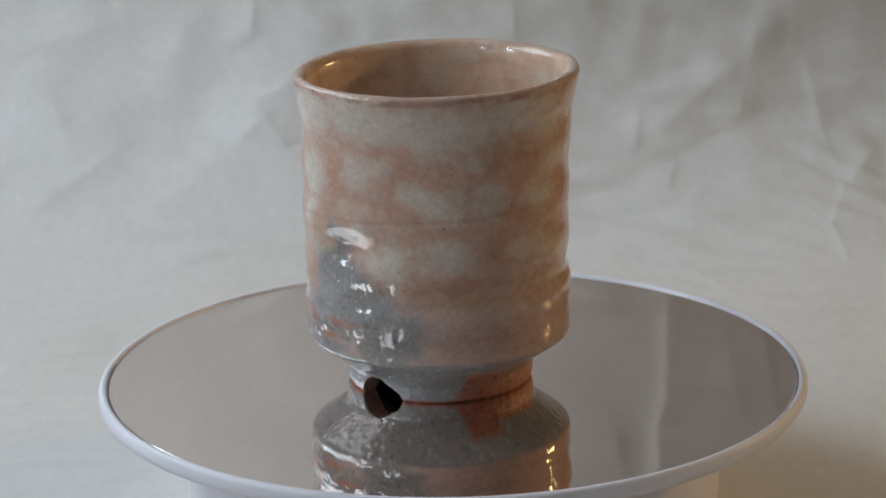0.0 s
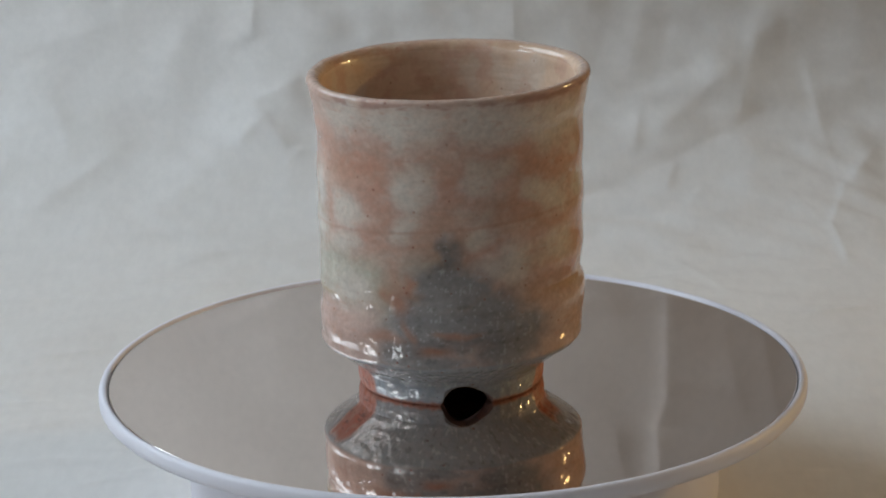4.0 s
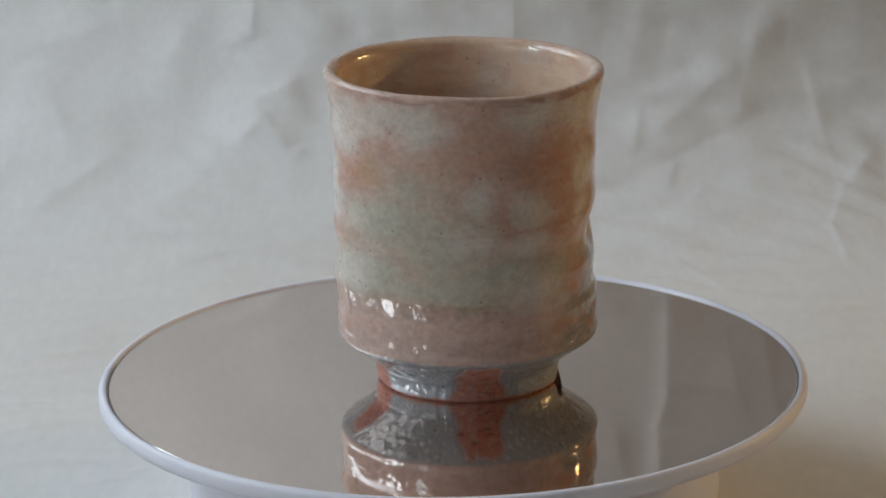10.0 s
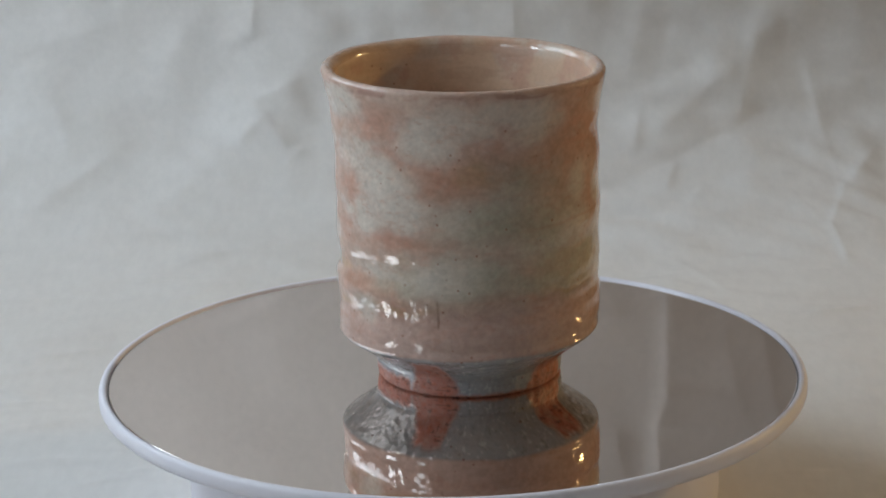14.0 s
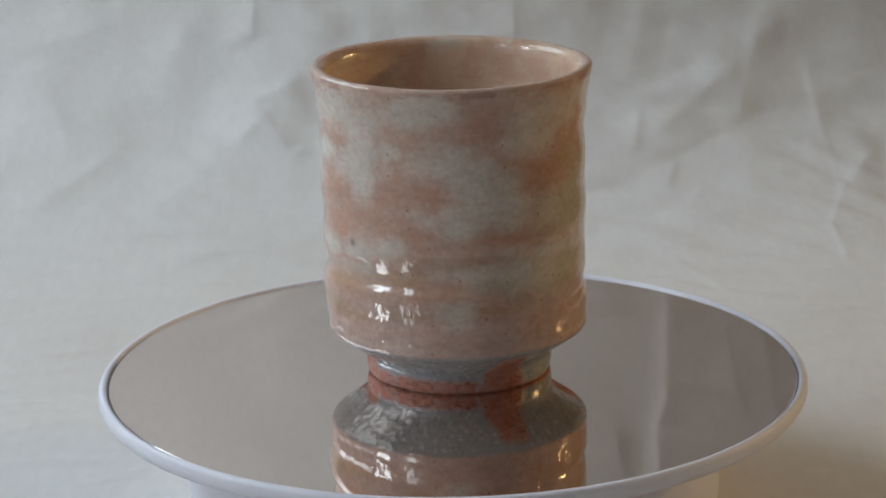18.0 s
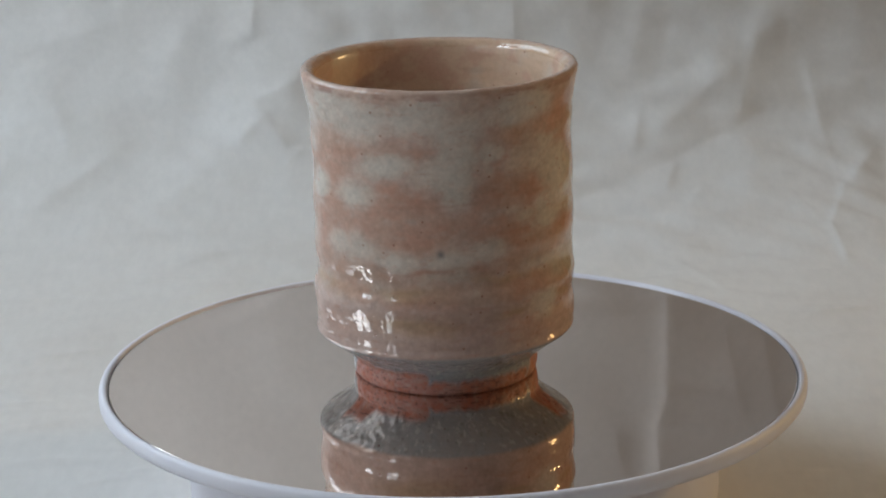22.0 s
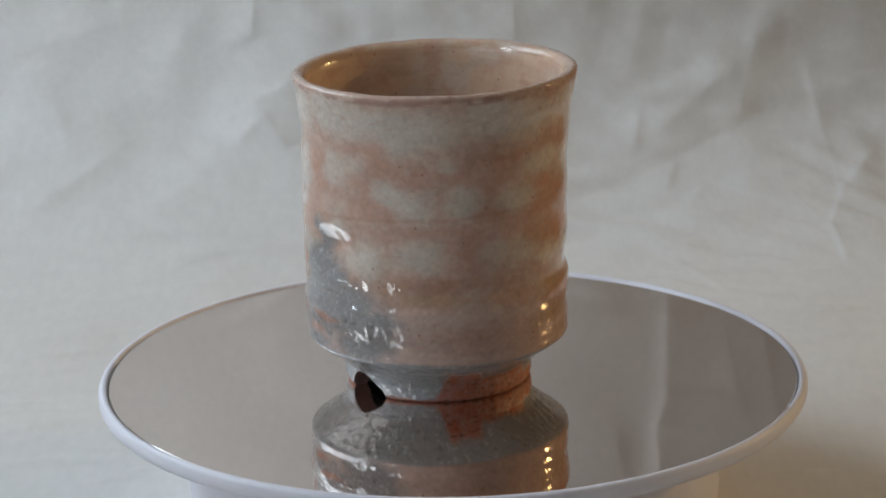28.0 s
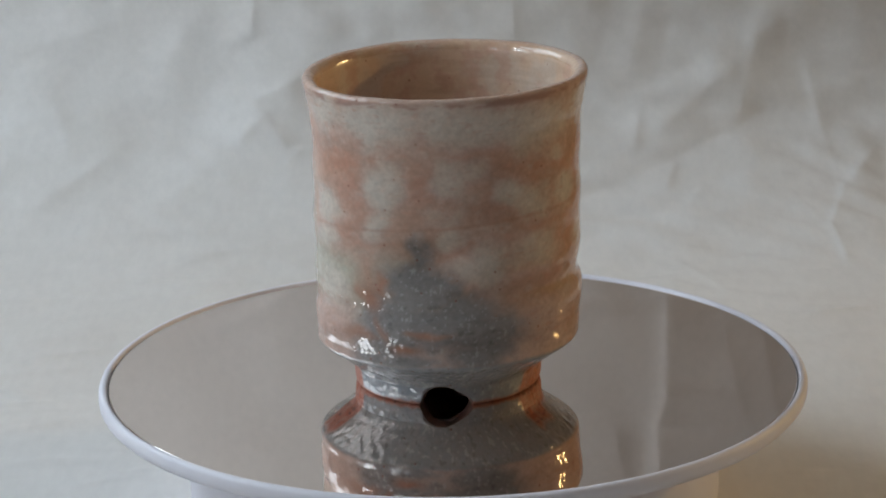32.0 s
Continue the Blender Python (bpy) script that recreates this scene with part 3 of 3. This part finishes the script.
blot("ash", -123, 28.0, 18.2, 6.1, 1)
blot("ash", -108, 23.3, 14.4, 4.5, 0.9)
blot("ash", -138, 43.6, 6.5, 5.5, 0.7)
blot("ash", -159, 18.9, 12.3, 6.7, 0.8)
blot("ash", -140, 44.8, 4.8, 6.3, 0.85)
blot("ash", -143, 38.0, 8.4, 4.8, 1)
blot("ash", -133, 35.1, 9.5, 4.5, 1)
blot("ash", -149, 29.0, 11.9, 4.2, 1)
blot("ash", -155, 20.5, 15.6, 5.8, 1)
blot("ash", -125, 24.7, 21.8, 5.4, 1)
blot("ash", -113, 21.0, 17.5, 4.2, 1)
blot("ash", -150, 15.2, 21.7, 2.0, 0.9)
blot("ash", -157, 24.5, 10.9, 5.5, 1)
blot("ash", -143, 32.9, 8.3, 6.7, 0.9)
blot("ash", -133, 24.8, 12.6, 8.1, 0.9)
blot("ash", -100, 20.8, 4.2, 7.5, 0.8)
blot("ember", -135, 22.8, 7.4, 0.8, 0.9)
blot("ember", -156, 34.1, 5.1, 2.0, 0.6)
blot("ember", -137, 22.6, 8.2, 1.1, 1)
blot("ember", -148, 18.2, 6.7, 1.1, 1)
blot("ember", -166, 33.1, 3.1, 2.6, 0.8)
blot("ember", -161, 31.8, 5.8, 3.5, 1)
blot("ember", -154, 36.1, 2.5, 3.2, 1)
blot("ember", -169, 21.2, 6.2, 1.6, 0.8)
blot("ember", -158, 23.4, 2.4, 3.9, 0.7)
blot("speck", -5, 43.5, 1.5, 1.1, 0.8)

BARE = []


def bare(az0, az1, z):
    """A stretch of the foot, from az0 to az1 degrees, where the clay shows up to z millimetres."""
    BARE.append((az0, az1, z))


bare(-76, -12, 6.3)
bare(-30, 58, 3.6)
bare(58, 89, 12.0)
bare(133, 168, 12.5)
bare(-80, -48, 9.5)
bare(-74, 51, 3.0)


def gap(a, b):
    return (a - b + 180.0) % 360.0 - 180.0


def cup_colour(az, z, zf, inside):
    """Base colour and dryness over the cup, from the patches, fine mottling and painted glints. az in degrees, z in
    millimetres, zf the height over the foot.
    """
    a = np.radians(az)
    X, Y = np.cos(a) * 37, np.sin(a) * 37
    waz = az + 6.5 * (fbm(X / 7, Y / 7, z / 7, 3, 101) - 0.5) * 2
    wz = z + 2.1 * (fbm(X / 7, Y / 7, z / 7 + 50, 3, 102) - 0.5) * 2
    fine = fbm(X / 2.2, Y / 2.2, z / 1.5, 4, 103)
    streak = fbm(X / 9, Y / 9, z / 0.9, 3, 104)
    broad = fbm(X / 13, Y / 13, z / 11, 3, 105)
    field = {}
    for kind, items in BLOTS.items():
        f = np.zeros_like(az)
        for caz, cz, ha, hz, amount in items:
            d2 = (gap(az if kind == "speck" else waz, caz) / ha) ** 2 + (((z if kind == "speck" else wz) - cz) / hz) ** 2
            f = np.maximum(f, amount * np.exp(-0.8 * d2 ** 1.3))
        field[kind] = f
    base = np.array([0.49, 0.325, 0.25])
    pale = np.array([0.59, 0.54, 0.475])
    rust = np.array([0.48, 0.262, 0.192])
    sage = np.array([0.40, 0.42, 0.34])
    ochre = np.array([0.40, 0.26, 0.10])
    ash = np.array([0.28, 0.266, 0.262])
    ember = np.array([0.42, 0.20, 0.13])
    col = np.ones(az.shape + (3,)) * base
    col = col + (pale - base) * (0.25 * smooth_step(0.45, 0.7, broad))[..., None]

    def lay(colour, amount):
        nonlocal col
        amount = np.clip(amount, 0, 1)[..., None]
        col = col * (1 - amount) + colour * amount

    lay(pale, 0.16 * smooth_step(0.54, 0.68, fbm(X / 3.4, Y / 3.4, z / 2.6, 3, 116)))
    low = 1 - smooth_step(26, 31, wz)
    lay(np.array([0.54, 0.41, 0.365]), 0.75 * low)
    brush = fbm(X / 3.2, Y / 3.2, z / 1.7, 4, 115)
    lay(rust, (1.05 - 0.5 * low) * field["rust"] * np.clip(0.70 + 1.5 * (fine - 0.45) + 1.1 * (brush - 0.5), 0.1, 1))
    lay(sage, 0.85 * field["sage"] * (0.75 + 0.5 * (fine - 0.4)))
    lay(ochre, 0.85 * field["ochre"] * (0.7 + 0.8 * (streak - 0.4)))
    lay(pale, 0.9 * smooth_step(0.0, 0.95, field["pale"]) * np.clip(0.95 + 0.9 * (fine - 0.5) - 0.5 * (brush - 0.5), 0.2, 1))
    # broken rust flecks along the throwing marks
    lay(rust, 0.35 * smooth_step(0.60, 0.78, fbm(X / 3.0, Y / 3.0, z / 1.1, 4, 106)) * (1 - 0.7 * field["sage"]))
    # the groove that winds round the wall
    groove = 0.058 * 1000 - 6.5 * ((21 - az) % 360) / 186.0
    turn = ((21 - az) % 360) / 360.0
    lay(rust * 0.85, 0.42 * smooth_step(0, 0.04, turn) * (1 - smooth_step(0.6, 0.8, turn)) * np.exp(-((wz * 0.25 + z * 0.75 - groove) / 0.45) ** 2) * smooth_step(0.3, 0.6, broad + 0.15))
    lay(ash, 1.0 * smooth_step(0.03, 0.95, field["ash"] * (1.1 + 0.8 * (fine - 0.5)) + 0.25 * field["ash"] * (broad - 0.5)))
    # sparkles of the ash glaze, put into its colour as pale flecks
    lay(np.array([0.58, 0.58, 0.58]), 0.4 * smooth_step(0.2, 0.8, field["ash"]) * smooth_step(0.66, 0.75, fbm(X / 0.9, Y / 0.9, z / 0.9, 2, 110)))
    lay(np.array([0.12, 0.11, 0.11]), 0.5 * smooth_step(0.2, 0.8, field["ash"]) * smooth_step(0.60, 0.78, fbm(X / 2.4, Y / 2.4, z / 1.8, 3, 122)))
    col = col * (1 + 0.34 * (fbm(X / 1.3, Y / 1.3, z / 1.1, 3, 117) - 0.5) + 0.16 * (fbm(X / 4.0, Y / 4.0, z / 3.2, 3, 118) - 0.5))[..., None]
    lay(ember, 0.8 * field["ember"])
    lay(np.array([0.14, 0.13, 0.14]), field["speck"])
    # rim: thin glaze burnt reddish
    lay(np.array([0.34, 0.19, 0.16]), 0.8 * smooth_step(85.2, 86.2, z) * (1 - smooth_step(87.0, 87.9, z)) * smooth_step(0.46, 0.62, fbm(X / 5, Y / 5, z / 1.5, 3, 120)) * ~inside)
    lay(np.array([0.52, 0.36, 0.29]), 0.30 * smooth_step(85.6, 87.2, z) * (0.4 + 1.0 * smooth_step(0.35, 0.6, broad)))
    # underside and foot: thick grey ash, with bare clay left below
    under = 1 - smooth_step(13.3, 14.5, zf + 0.9 * (broad - 0.5) * 2)
    grey = np.array([0.315, 0.36, 0.395])
    lay(grey, 0.95 * under * (0.85 + 0.35 * (fine - 0.4)))
    # bluish white flecks painted in for the glints on this glaze
    lay(np.array([0.52, 0.54, 0.54]), 0.7 * under * smooth_step(0.63, 0.72, fbm(X / 1.1, Y / 1.1, z / 0.9, 3, 107)))
    clay = np.zeros_like(az)
    faz = az + 7 * (fbm(X / 3.5, Y / 3.5, z / 2.5, 3, 111) - 0.5)
    fz = zf + 2.2 * (fbm(X / 3.0, Y / 3.0, z / 9, 3, 112) - 0.5)
    for az0, az1, top in BARE:
        mid, half = (az0 + az1) / 2, (az1 - az0) / 2
        edge = 1 - smooth_step(half - 2.5, half + 1.5, np.abs(gap(faz, mid)) + 0.9 * np.maximum(zf - 2, 0))
        clay = np.maximum(clay, edge * (1 - smooth_step(top - 1.1, top + 1.0, fz)))
    clay = np.maximum(clay, 1 - smooth_step(0.0, 0.9, zf + 1.6 * (fine - 0.5)))
    clay *= ~inside
    lay(np.array([0.43, 0.145, 0.088]), 0.97 * clay * (0.80 + 0.7 * (fine - 0.4)))
    lay(np.array([0.09, 0.05, 0.04]), 0.5 * np.maximum(clay, 0.5 * under) * smooth_step(0.70, 0.76, fbm(X / 1.1, Y / 1.1, z / 1.1, 2, 113)))
    lay(np.array([0.10, 0.05, 0.04]), 0.6 * clay * smooth_step(0.66, 0.74, fbm(X / 2.6, Y / 2.6, z / 0.4, 2, 119)))
    lay(pale * 0.75, 0.22 * clay * smooth_step(0.60, 0.72, fbm(X / 2.2, Y / 2.2, z / 1.2, 3, 114)))
    # inside: warm brown with pale and pink patches
    ins = inside.astype(float)
    lay(np.array([0.58, 0.40, 0.275]), 0.92 * ins)
    rings = fbm(X / 14, Y / 14, z / 2.4, 3, 121)
    lay(pale * 0.95, ins * 0.50 * smooth_step(0.46, 0.68, fbm(X / 11, Y / 11, z / 13, 3, 108) + 0.25 * (rings - 0.5)))
    lay(np.array([0.50, 0.29, 0.21]), ins * 0.62 * smooth_step(0.50, 0.70, fbm(X / 7, Y / 7, z / 6, 4, 109) + 0.3 * (fine - 0.5)))
    lay(np.array([0.40, 0.25, 0.16]), ins * 0.35 * smooth_step(0.52, 0.66, rings))
    dry = np.clip(0.85 * clay + 0.01 + 0.06 * smooth_step(0.5, 0.8, fine), 0, 1)
    crag = np.clip(0.15 + 0.30 * under + 0.22 * smooth_step(85.5, 87.5, z) + 0.06 * np.clip(field["ash"], 0, 1) * (1 - ins) - 0.1 * ins, 0.05, 1.0)
    dry = np.maximum(dry, 0.62 * ins * (1 - smooth_step(85.0, 86.8, z)))
    return np.clip(col, 0.01, 0.9), dry, crag


def resample(profile, n):
    p = np.array(profile)
    d = np.concatenate([[0], np.cumsum(np.hypot(*np.diff(p, axis=0).T))])
    s = np.linspace(0, d[-1], n)
    # rounded corners by a short running mean
    r, z = np.interp(s, d, p[:, 0]), np.interp(s, d, p[:, 1])
    k = np.hanning(9)
    k /= k.sum()
    rp, zp = np.pad(r, 4, mode="edge"), np.pad(z, 4, mode="edge")
    return np.convolve(rp, k, "valid"), np.convolve(zp, k, "valid")


def shape_wall(az, r, z, inside):
    """The thrower's marks: ridges, a slightly oval wall, an uneven rim and the thumb dent over the notch."""
    a = np.radians(az)
    X, Y = np.cos(a) * 3, np.sin(a) * 3
    body = smooth_step(0.012, 0.020, z)
    spiral = z - 0.0145 * az / 360.0
    dr = 0.00019 * body * np.sin(2 * math.pi * (spiral - 0.0401) / 0.0145) * (0.55 + 0.9 * value_noise(X * 0.6, Y * 0.6, z * 30, 202)) * (1 - smooth_step(0.074, 0.084, z))
    oval = 0.00037 * np.cos(a) - 0.00008 * np.sin(a) + 0.00026 * np.cos(2 * a) - 0.00025 * np.sin(2 * a) - 0.00047 * np.cos(3 * a) - 0.00018 * np.sin(3 * a)
    mouth = 0.00059 * np.cos(a) - 0.00039 * np.sin(a) + 0.00046 * np.cos(2 * a) - 0.00016 * np.sin(2 * a) - 0.00017 * np.cos(3 * a)
    up = smooth_step(0.055, 0.086, z)
    dr += body * (oval * (1 - up) + mouth * up)
    dr += 0.0005 * body * (fbm(X * 0.5, Y * 0.5, z * 22, 2, 203) - 0.5)
    dr += 0.00006 * body * (fbm(X * 1.2, Y * 1.2, z * 1100, 3, 208) - 0.5)
    dr += (0.00019 + 0.00010 * (1 - smooth_step(0.028, 0.045, z))) * body * (fbm(X * 1.6, Y * 1.6, z * 150, 3, 204) - 0.5)
    # ledges where the fingers paused: a short slope that faces up, broken along its length
    turn = ((82 - az) % 360) / 360.0
    wob = 0.0012 * (fbm(X * 0.9, Y * 0.9, X * 0 + 3.0, 3, 211) - 0.5)
    much = 0.55 + 0.9 * value_noise(X * 1.2, Y * 1.2, X * 0, 220)
    for lap in (0, 1):
        level = 0.0352 - 0.0112 * (turn + lap) + wob
        fade = smooth_step(0.0, 0.06, turn) if lap == 0 else 1 - smooth_step(0.2, 0.4, turn)
        step = smooth_step(-0.0014, 0.0014, z - level) - smooth_step(0.0014, 0.0105, z - level)
        dr -= np.where(inside, 0.0, 0.00066 if lap == 0 else 0.00036) * body * fade * much * step
    lower = body * (1 - smooth_step(0.029, 0.036, z)) * ~inside
    dr += lower * 0.00017 * (fbm(X * 6.5, Y * 6.5, z * 300, 3, 214) - 0.5)
    rough_low = (1 - smooth_step(0.0135, 0.0150, z)) * smooth_step(0.0012, 0.003, z) * ~inside
    dr += rough_low * (0.00015 * (fbm(X * 0.8, Y * 0.8, z * 900, 3, 215) - 0.5) + 0.00020 * (fbm(X * 6.5, Y * 6.5, z * 800, 2, 216) - 0.5))
    dent = np.exp(-((gap(az, -133.0) / 12.5) ** 2 + ((z - 0.0450) / 0.0052) ** 2))
    dr -= 0.0030 * dent * np.where(inside, 0.6, 1.0)
    # the narrow groove
    groove = 0.058 - 0.0065 * ((21 - az) % 360) / 186.0
    dr -= np.where(inside, 0.0, 0.00004) * (1 - smooth_step(200, 280, (21 - az) % 360)) * np.exp(-((z - groove) / 0.0006) ** 2)
    top = smooth_step(0.06, 0.088, z)
    dz = top * (0.0006 + 0.00053 * np.cos(a) + 0.0005 * (fbm(X * 0.45, Y * 0.45, X * 0 + 9.0, 2, 205) - 0.5) + 0.0005 * (fbm(X * 1.5, Y * 1.5, X * 0 + 2.0, 2, 206) - 0.5))
    foot = 1 - smooth_step(0.005, 0.009, z)
    dr += foot * 0.0004 * (fbm(X * 1.2, Y * 1.2, z * 120, 2, 207) - 0.5)
    return r + dr, z + dz


NOTCH_AZ, NOTCH_HALF, NOTCH_TOP = -130.5, 16.5, 0.0062


def cup_mesh(name, profile, n_u, n_v, parent, label, notch=False):
    pr, pz = resample(profile, n_v)
    az1 = np.linspace(-180, 180, n_u, endpoint=False)
    az, _ = np.meshgrid(az1, pr)
    r, z = np.repeat(pr[:, None], n_u, 1), np.repeat(pz[:, None], n_u, 1)
    inside = np.repeat(((np.arange(n_v) > np.argmax(pz) + 3) & (pz.max() > 0.05))[:, None], n_u, 1)
    colour, dry, crag = cup_colour(az, z * 1000 - 1.3, z * 1000 - 0.7, inside)
    r2, z2 = shape_wall(az, r, z, inside)
    if notch:
        x = np.clip(np.abs(gap(az, NOTCH_AZ + 1.5 * np.sin(z * 900))) / NOTCH_HALF, 0, 1)
        lop = gap(az, NOTCH_AZ) / NOTCH_HALF
        arch = NOTCH_TOP * np.where(lop < 0, np.maximum(1 - x ** 2.6, 0) ** 0.5, np.maximum(1 - x ** 1.7, 0) ** 0.75)
        cut = (arch > z2 + 0.0002) & (r2 < 0.0285)
        colour[cut] = colour[cut] * 0.25 + np.array([0.14, 0.10, 0.095]) * 0.75
        z2 = np.maximum(z2, arch)
    a = np.radians(az)
    co = np.stack([r2 * np.cos(a), r2 * np.sin(a), z2], -1).reshape(-1, 3)
    ob = grid_object(name, co, n_u, n_v, True, MAT_GLAZE, parent)
    at = ob.data.attributes.new("glaze", "FLOAT_COLOR", "POINT")
    at.data.foreach_set("color", np.concatenate([colour.reshape(-1, 3), np.ones((n_u * n_v, 1))], 1).astype(np.float32).ravel())
    at = ob.data.attributes.new("dry", "FLOAT", "POINT")
    at.data.foreach_set("value", dry.astype(np.float32).ravel())
    at = ob.data.attributes.new("crag", "FLOAT", "POINT")
    at.data.foreach_set("value", crag.astype(np.float32).ravel())
    tagged(ob, label)
    return ob


def build_cup():
    cup = tagged(new("tea_cup"), "glazed stoneware tea cup in pink, pale and grey on a mirror", "cup")
    wall = [(0.0264, 0.0051), (0.0267, 0.0063), (0.0276, 0.0074), (0.0298, 0.0090), (0.0333, 0.0116), (0.0356, 0.0132), (0.0366, 0.0140), (0.0371, 0.0147), (0.0371, 0.0155), (0.0368, 0.0166), (0.0370, 0.0187), (0.0373, 0.0287), (0.0373, 0.0320), (0.0369, 0.0338),
            (0.0369, 0.0387), (0.0371, 0.0507), (0.0370, 0.0627), (0.0371, 0.0727), (0.0376, 0.0787), (0.0387, 0.0843), (0.0393, 0.0873), (0.0395, 0.0882), (0.0393, 0.0890), (0.0386, 0.0896), (0.0375, 0.0896),
            (0.0361, 0.0889), (0.0353, 0.0877), (0.0348, 0.0855), (0.0344, 0.0800), (0.0341, 0.0700), (0.0336, 0.0407), (0.0330, 0.0257), (0.0290, 0.0167), (0.0200, 0.0142), (0.0005, 0.0137)]
    cup_mesh("body", wall, 800, 500, cup, "mottled pink, pale and grey glazed cup wall", notch=True)
    foot = [(0.0150, 0.0075), (0.0205, 0.0066), (0.0212, 0.0050), (0.0216, 0.0010), (0.0222, 0.0001), (0.0256, 0.0001), (0.0262, 0.0008), (0.0265, 0.0028), (0.0266, 0.0053), (0.0262, 0.0063), (0.0250, 0.0082)]
    cup_mesh("foot_ring", foot, 640, 80, cup, "orange clay foot ring with an arched notch", notch=True)
    return cup


CUP = build_cup()


def cup_pose(t):
    a = radians(TURN * (t - 12.2))
    return pose(0.0006 + 0.0047 * math.cos(a), 0.0047 * math.sin(a), TOP - 0.0012, 0, 0, TURN * t)


def motions():
    times = [0.5 * k for k in range(65)]
    walk(CUP, [(t, cup_pose(t)) for t in times])
    walk(PLATTER, [(t, pose(0, 0, TOP, 0, 0, TURN * t)) for t in times])


motions()
